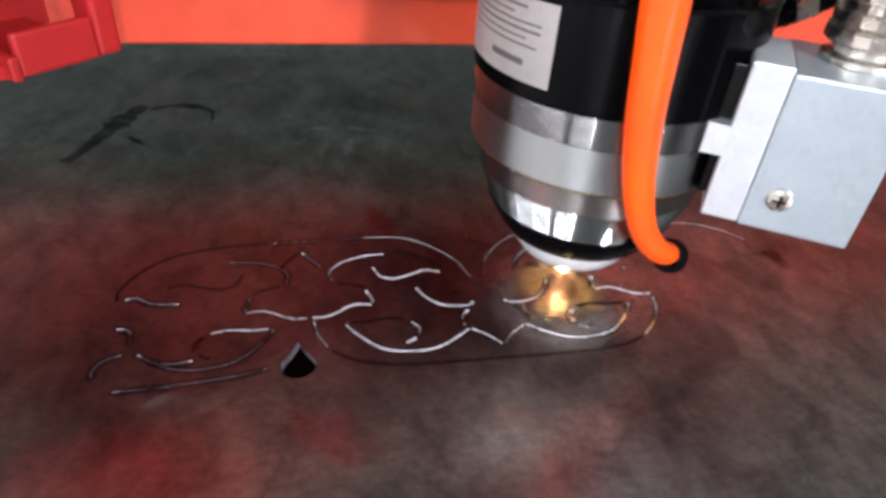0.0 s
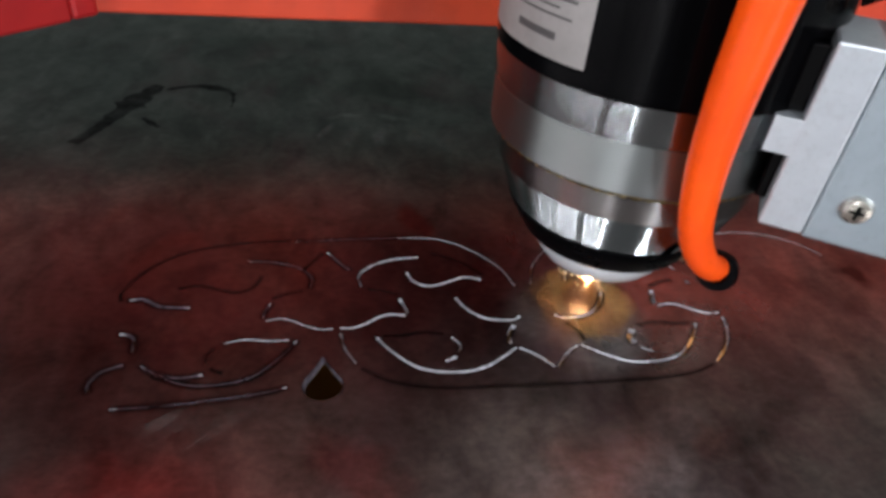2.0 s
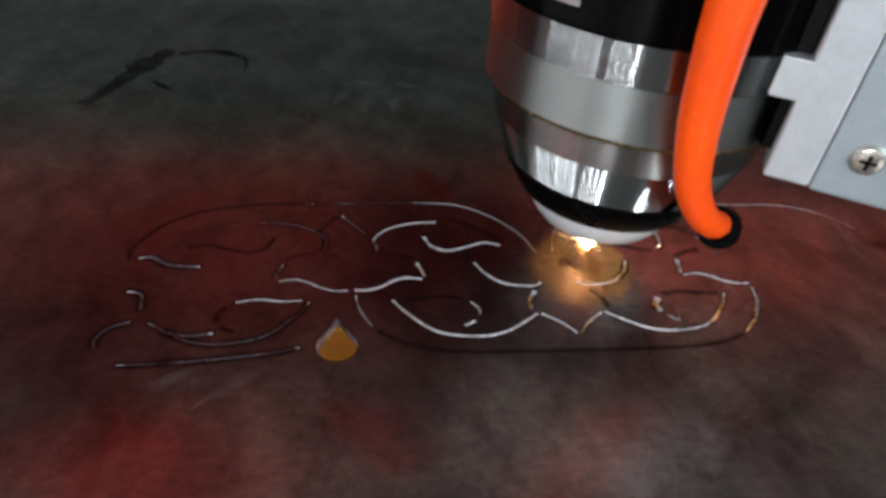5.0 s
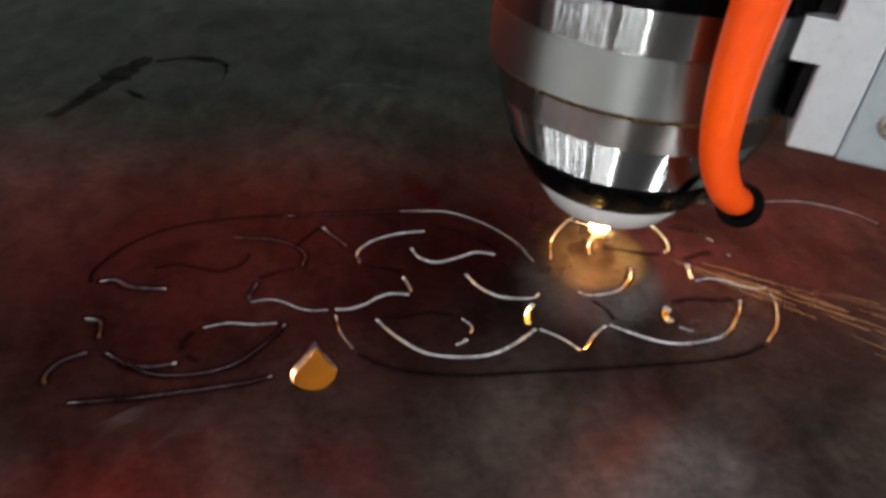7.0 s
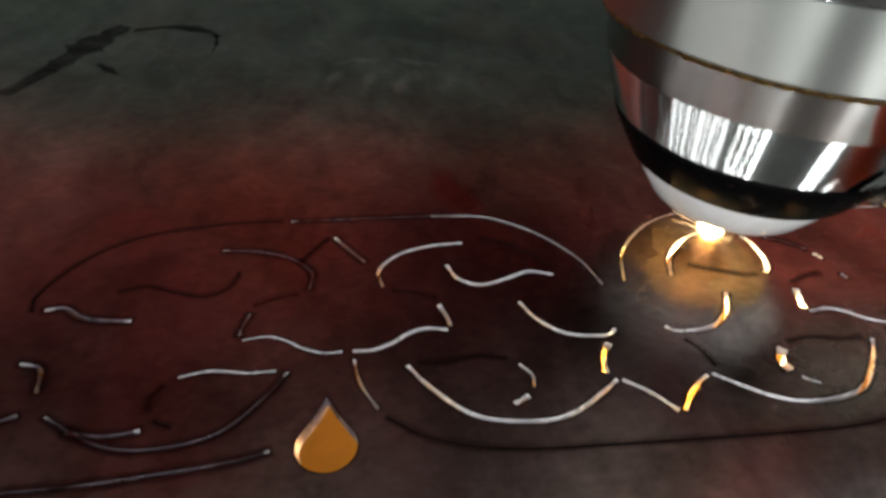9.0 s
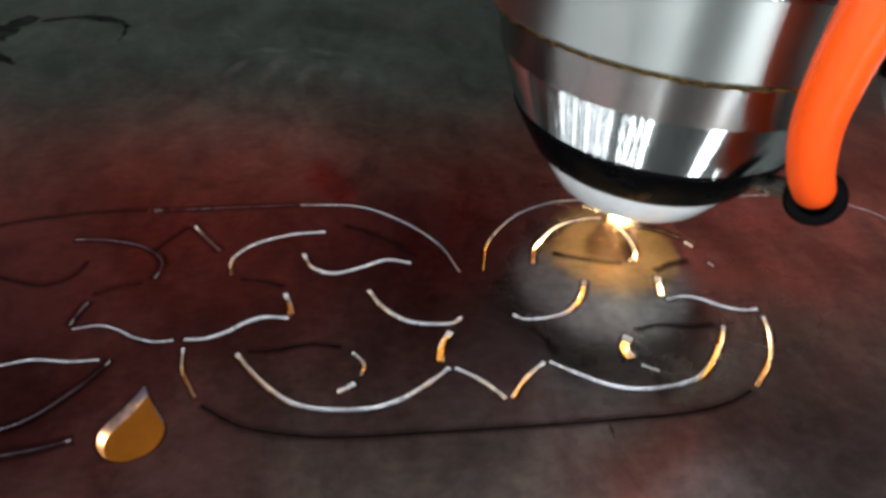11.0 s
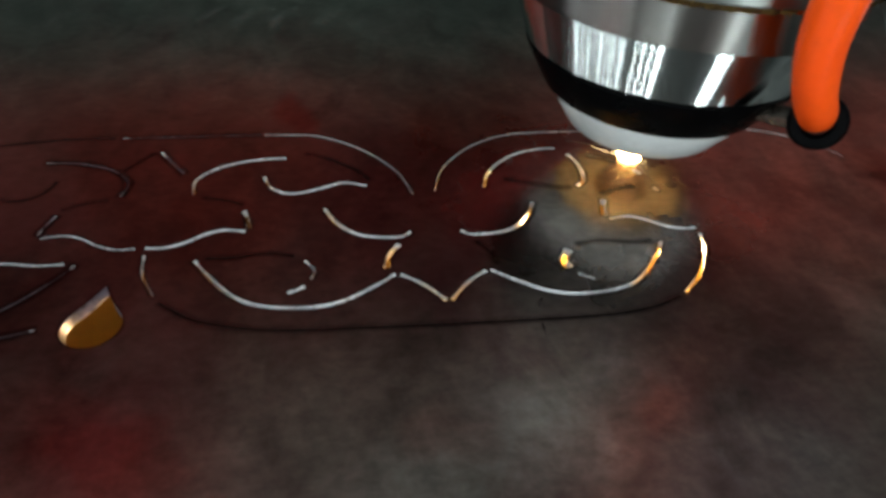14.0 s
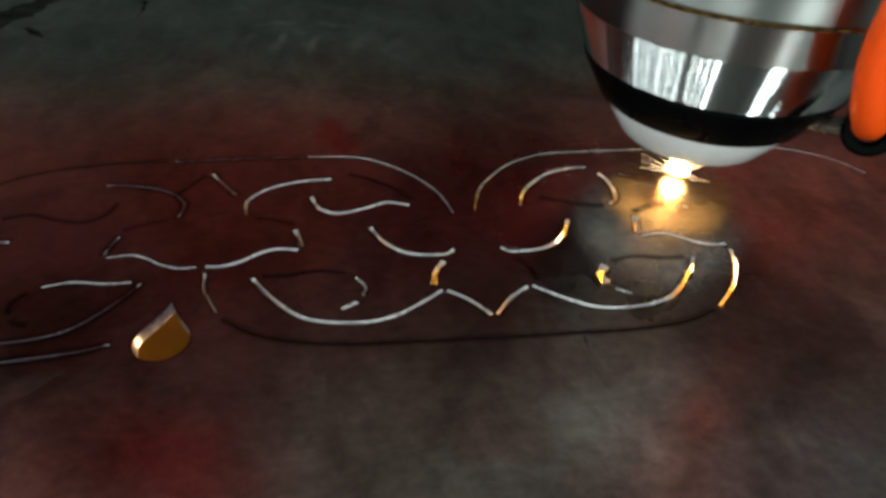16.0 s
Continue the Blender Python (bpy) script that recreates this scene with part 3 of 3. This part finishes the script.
# ---- carriage: red sheet-metal covers that travel with the head ----
def carriage():
    ob = tagged(bpy.data.objects.new("gantry_carriage", None), "glossy red sheet-metal carriage cover behind the cutting head", "machine cover")
    scene.collection.objects.link(ob)
    part("back_panel", box(-225, 300, 96, 99, 36, 122, 0.8), M_RED, ob)
    part("upper_cover", box(-71, 66, 90.5, 96, 54.7, 122, 1.2), M_CRIMSON, ob)
    part("mount_arm", box(-30, 30, 25, 139, 122, 232, 1.5), M_BLACK, ob, "black mounting arm")
    turn = Matrix.Translation((-0.122, 0.0345, 0)) @ Matrix.Rotation(radians(46), 4, "Z")
    part("corner_post", box(-6.5, 0, 0, 9, 55, 300, 1.2, turn=turn), M_CRIMSON, ob)
    part("front_lip", box(-26.5, -6.5, 0, 2.6, 55, 65.5, 0.8, turn=turn), M_CRIMSON, ob)
    part("channel_floor", box(-40, -6.5, 2.6, 34, 55, 58, turn=turn), M_CRIMSON, ob)
    part("end_flange", box(-29, -26.5, -0.5, 34, 54.6, 60.5, 0.6, turn=turn), M_CRIMSON, ob)
    part("inner_wall", box(-60, 0, 34, 37, 55, 300, turn=turn), M_CRIMSON, ob)
    # unseen plate added to keep light out of the channel
    part("shade_plate", box(-66, -6.5, -6, 34, 84, 87, turn=turn), M_CRIMSON, ob)
    part("outer_wall", box(-70, -66, -6, 37, 62, 300, 0.8, turn=turn), M_CRIMSON, ob)
    return ob


HOSE_END = (11.2, -34.4, 30.0)


# ---- laser cutting head, built round its axis ----
def head():
    ob = tagged(bpy.data.objects.new("laser_cutting_head", None), "black and silver laser cutting head with an orange hose", "cutting head")
    scene.collection.objects.link(ob)
    part("nozzle", lathe([(0, 1.2), (1.5, 1.2), (1.8, 2.6), (5.2, 7.8), (6.2, 9.3), (0, 9.3)], 48), M_COPPER, ob, "sooty copper nozzle", True)
    part("ceramic_ring", lathe([(6.3, 9.4), (13.2, 9.2), (14.5, 9.5), (15.5, 10.3), (18.0, 13.9), (19.7, 16.7), (20.1, 17.7), (6.3, 17.7)]), M_CERAMIC, ob, "white ceramic nozzle holder", True)
    part("insulating_ring", lathe([(6, 17.7), (20.7, 17.7), (21.5, 18.1), (25.6, 25.0), (26.1, 26.2), (25.9, 27.0), (6, 27.0)]), M_RUBBER, ob, "black insulating ring", True)
    ring = part("knurled_cone", turned(8, (26.2, 27.0), (29.9, 37.0), 0.125, 1.2), M_TURNED, ob, "bright turned steel ring", True)
    part("polished_neck", turned(8, (29.9, 37.0), (31.0, 43.6), 0.125, 0.4), M_POLISHED, ob, "polished steel neck", True)
    bm = lathe([(8, 43.6), (31.0, 43.6), (31.9, 43.9), (32.2, 44.5), (31.9, 44.8), (8, 44.8)], 300)
    for v in bm.verts:
        if v.co.xy.length > 0.0318:
            v.co.xy *= 1 + 0.009 * math.sin(math.atan2(v.co.y, v.co.x) * 75)
    part("knurled_edge", bm, M_GOLD_GLINT, ob, "knurled metal edge with gold glints in its colour")
    part("satin_collar", lathe([(8, 44.8), (32.5, 44.8), (32.9, 45.2), (33.0, 55.6), (32.6, 56.0), (8, 56.0)]), M_SATIN, ob, "satin aluminium collar", True)
    part("upper_ring", turned(8, (33.3, 56.0), (33.5, 63.4)), M_TURNED, ob, "bright turned steel ring", True)
    part("body", lathe([(8, 63.4), (33.6, 63.4), (34.0, 63.9), (34.0, 86.2), (33.3, 87.0), (29.5, 87.2), (29.5, 89.5), (30.2, 90.2), (30.2, 170), (0, 170)]), M_BLACK, ob, "black anodised body", True)
    label = part("label", patch(34.0, 156, 224, 67.2, 84.6, 0.12), M_LABEL, ob, "white paper label")
    z = 82.4
    for a1, h in ((211, 0.55), (205, 0.4), (218, 0.45), (218, 0.55), (212, 0.4), (217, 0.45)):
        part("print_line", patch(34.12, 172, a1, z, z + h, 0.03), M_PRINT, label)
        z -= 1.55
    part("print_line", patch(34.12, 194, 212, 70.6, 72.0, 0.03), M_PRINT, label)
    # height sensor box, turned towards the operator
    turn = Matrix.Translation((0.013, -0.0357, 0)) @ Matrix.Rotation(radians(-32), 4, "Z")
    sensor = part("sensor_box", box(8.2, 31, 0, 26, 41.6, 77.0, 0.6, turn=turn), M_BOX, ob, "silver anodised sensor box")
    part("edge_plate", box(0, 8.0, -0.4, 20, 42.2, 78.2, 0.5, turn=turn), M_STRIP, sensor, "pale milled edge plate")
    part("mount_tab", box(-4.5, 0.4, -0.38, 14, 57.0, 64.0, 0.1, turn=turn), M_STRIP, sensor)
    # black blocks stand in for the shaded gap beside the sensor box
    part("gap_block", box(-7, 0.2, 3, 18, 64.1, 76.4, 0.5, turn=turn), M_BLACK, sensor)
    part("notch_block", box(-2.2, 0.2, 3, 14, 46.0, 56.9, 0.5, turn=turn), M_BLACK, sensor)
    screw_turn = turn @ Matrix.Translation((0.0146, -0.0001, 0.0499)) @ Matrix.Rotation(radians(90), 4, "X")
    bm = lathe([(0, 1.2), (1.4, 1.2), (2.3, 0.9), (2.9, 0.0), (2.9, -1.0), (0, -1.0)], 32)
    bm.transform(screw_turn)
    screw = part("screw", bm, M_NICKEL, sensor, "nickel cross-head screw", True)
    bm = box(-1.4, 1.4, -0.3, 0.3, 1.0, 1.3)
    box(-0.3, 0.3, -1.4, 1.4, 1.0, 1.3, bm=bm)
    bm.transform(screw_turn)
    part("cross_slot", bm, M_BLACK, screw)
    fit_turn = turn @ Matrix.Translation((0.0215, 0.0165, 0)) @ Matrix.Diagonal((1.12, 1.12, 1, 1))
    bm = lathe([(0, 77.0), (7.0, 77.0), (7.4, 77.2), (7.4, 78.4), (5.8, 79.0), (5.8, 80.6), (7.4, 81.0), (7.9, 81.6), (7.9, 83.8), (7.4, 84.3), (6.9, 84.6), (7.7, 85.2), (7.7, 87.2), (6.6, 87.8), (6.6, 89.2), (7.6, 89.8), (7.6, 98), (5.2, 100), (4.2, 122), (0, 122)], 18)
    bm.transform(fit_turn)
    part("cable_gland", bm, M_NICKEL, ob, "stacked nickel-plated hexagonal cable gland")
    elbow = part("gas_fitting", tube([Vector(p) for p in ((27, -11, 80), (36, -10.5, 83.5), (48, -9.5, 87.5), (60, -6, 96), (66, 0, 120))], [5.2, 5.2, 4.6, 4.2, 4.2]), M_BLACK, ob, "black gas fitting with nickel nuts", True)
    for x, r, h in ((37, 6.4, 5), (46, 5.8, 4)):
        bm = lathe([(0, -h / 2), (r, -h / 2), (r, h / 2), (0, h / 2)], 6)
        bm.transform(Matrix.Translation((x * MM, -0.0105, (70 + x * 0.37) * MM)) @ Matrix.Rotation(radians(70), 4, "Y"))
        part("nut", bm, M_NICKEL, elbow)
    hose = part("air_hose", tube([Vector(p) - Vector(HOSE_END) for p in ((11.2, -34.4, 30.0), (8.4, -36.4, 31.4), (3.9, -37.6, 35.0), (-0.8, -37.8, 42), (-4.6, -37.9, 54), (-7, -38, 68), (-8.2, -38.2, 80), (-9.4, -38.5, 92), (-12, -39, 120), (-12, -38, 165))], [2.7, 3.1, 3.6, 4.0, 4.4, 4.8, 5.2, 5.5, 5.6, 5.6]), M_HOSE, ob, "bright orange air hose", True)
    # the loose hose sways round its socket
    walk(hose, [(t, Matrix.Translation((Vector(HOSE_END) - Vector((1.8, 0, 0))) * MM) @ pose(0, 0, 0, min(4.0, t * 2), a, 0)) for t, a in ((0, 0), (0.5, 1.2), (1, 2.5), (1.5, 3.5), (2, 4.3), (4, 4.8), (5, 2), (6.3, -0.8), (6.5, -0.3), (6.8, 4), (7, 6.5), (8.2, 9), (10.5, 14), (11, 15), (11.5, 12), (12, 8), (12.5, 7), (13, 9), (13.5, 12), (14.5, 18), (16, 18))])
    bm = lathe([(2.4, 0), (3.8, 0), (4.2, 0.6), (4.2, 3.0), (3.7, 3.6), (2.4, 3.6)], 32)
    bm.transform(Matrix.Translation((0.0113, -0.0328, 0.0284)) @ Matrix.Rotation(radians(-38), 4, "Z") @ Matrix.Rotation(radians(78), 4, "X"))
    part("hose_socket", bm, M_RUBBER, ob, "black rubber hose socket", True)
    part("socket_stem", tube([Vector(p) for p in ((12.8, -31, 26.8), (11.4, -26.5, 25.0), (10.0, -22.0, 23.6))], [1.7, 1.7, 1.7]), M_NICKEL, ob, "", True)
    return ob


def spark():
    """The white-hot cut under the nozzle and its thin rays."""
    bm = bmesh.new()
    bmesh.ops.create_icosphere(bm, subdivisions=3, radius=0.0026)
    cut = bmesh.ops.bisect_plane(bm, geom=bm.verts[:] + bm.edges[:] + bm.faces[:], plane_co=(0, 0, 0.0007), plane_no=(0, 0, -1), clear_outer=True)
    bmesh.ops.contextual_create(bm, geom=[e for e in cut["geom_cut"] if isinstance(e, bmesh.types.BMEdge)])
    ob = tagged(part("cutting_spark", bm, M_ARC), "white-hot cutting spark with short rays", "spark")
    rng = random.Random(4)
    for k in range(56):
        bm = bmesh.new()
        a, e, ln = rng.uniform(0, 6.283), rng.uniform(-0.05, 1.4), rng.uniform(0.002, 0.007) * (2 if k % 7 == 0 else 1)
        d = Vector((math.cos(a) * math.cos(e), math.sin(a) * math.cos(e), math.sin(e)))
        bmesh.ops.create_cone(bm, segments=5, radius1=0.000028, radius2=0.000006, depth=ln, matrix=Matrix.Translation(d * (ln / 2 + 0.0024)) @ d.to_track_quat("Z", "Y").to_matrix().to_4x4())
        part("ray", bm, M_RAY, ob)
    return ob


def molten_jet():
    """Glowing column that breaks through the kerf into the tray."""
    return tagged(part("molten_jet", lathe([(0, 0), (0.5, 0), (0.9, -10), (1.0, -40), (0, -42)], 12), M_JET), "thin orange jet of molten steel below the nozzle", "molten metal")


def spray(seed, many, reach, spread):
    """A fan of fine glowing streaks along +x."""
    rng = random.Random(seed)
    bm = bmesh.new()
    for _ in range(many):
        a, e = rng.gauss(0, spread), abs(rng.gauss(0.02, 0.04))
        d = Vector((math.cos(a) * math.cos(e), math.sin(a) * math.cos(e), math.sin(e)))
        at, ln = rng.uniform(0.2, 1) * reach * MM, rng.uniform(6, 20) * MM
        bmesh.ops.create_cone(bm, segments=5, radius1=0.00002, radius2=rng.uniform(0.00003, 0.00007), depth=ln, matrix=Matrix.Translation(d * at) @ d.to_track_quat("Z", "Y").to_matrix().to_4x4())
    return tagged(part("spark_spray", bm, M_STREAK), "spray of thin orange sparks flying over the sheet", "sparks", "flying sparks")


HEAD_PATH = [
    (0, 0.07733, 0.01547),
    (0.5, 0.07502, 0.01539),
    (1, 0.07282, 0.01562),
    (1.5, 0.07084, 0.01640),
    (2, 0.06894, 0.01725),
    (2.5, 0.06698, 0.01768),
    (3, 0.06487, 0.01758),
    (3.5, 0.06281, 0.01706),
    (4, 0.06113, 0.01626),
    (6.5, 0.06649, 0.02561),
    (7, 0.06778, 0.02666),
    (7.5, 0.06955, 0.02729),
    (8, 0.07174, 0.02784),
    (10.5, 0.08211, 0.03004),
    (11, 0.08399, 0.02950),
    (11.5, 0.08576, 0.02922),
    (12, 0.08766, 0.02897),
    (12.5, 0.08957, 0.02822),
    (13, 0.09137, 0.02707),
    (13.5, 0.09329, 0.02619),
    (14, 0.09512, 0.02530),
    (14.5, 0.09650, 0.02444),
    (15, 0.09775, 0.02474),
    (15.5, 0.09927, 0.02620),
    (16, 0.10086, 0.02793),
]


def motions():
    # the height control lets the head down by up to a millimetre
    rows = [(t, pose(x, y, float(np.interp(t, [0, 8, 12, 14.5, 16], [0, 0, -0.001, -0.001, -0.0002])))) for t, x, y in HEAD_PATH]
    walk(head(), rows)
    walk(carriage(), rows)
    # the spark sits under the nozzle and breaks out towards the front at the end
    out = [(0, 0, 0, -1.6), (4, 0, 0, -1.4), (6.4, 0, 0, -0.7), (14.2, 0, 0, -0.7), (14.6, -1.5, -2.5, -0.7), (15.0, -3.3, -5, -0.4), (15.5, -3.6, -4.8, 0.1), (16.0, -2.5, -4.6, 1.5)]
    sp, jet = [], []
    for t, x, y in HEAD_PATH:
        k = [float(np.interp(t, [o[0] for o in out], [o[i] for o in out])) * MM for i in (1, 2, 3)]
        sp.append((t, pose(x + k[0], y + k[1], k[2])))
        jet.append((t, pose(x, y, float(np.interp(t, [0, 2, 4, 6.4, 16], [0.0415, 0.0395, 0.0375, -0.002, -0.002])))))
    walk(spark(), sp)
    walk(molten_jet(), jet)
    # sparks that shoot out low over the sheet, waiting under the sheet before and after
    for seed, t0, t1, turn, many, reach, spread in ((1, 6.45, 7.1, -40, 40, 75, 0.08), (2, 10.35, 10.75, -36, 14, 60, 0.1), (3, 11.9, 12.3, -51, 130, 60, 0.05), (4, 12.95, 13.12, -56, 150, 60, 0.045), (5, 13.65, 13.92, -46, 40, 70, 0.06), (7, 7.4, 8.05, -40, 45, 55, 0.07), (6, 8.6, 8.9, -30, 30, 50, 0.1)):
        ob = spray(seed, many, reach, spread)
        at = [float(np.interp(t0, [h[0] for h in HEAD_PATH], [h[i] for h in HEAD_PATH])) for i in (1, 2)]
        a = radians(turn)

        def spot(d, z):
            return Matrix.Translation((at[0] + d * math.cos(a), at[1] - 0.004 + d * math.sin(a), z)) @ pose(0, 0, 0, 0, 0, turn)
        walk(ob, [(0, spot(0, -0.02)), (t0 - 0.04, spot(0, -0.02)), (t0, spot(0, 0.0012)), (t1, spot(0.012, 0.0015)), (t1 + 0.06, spot(0.3, 0.01)), (t1 + 0.14, spot(0.35, -0.02)), (16, spot(0.35, -0.02))])


motions()
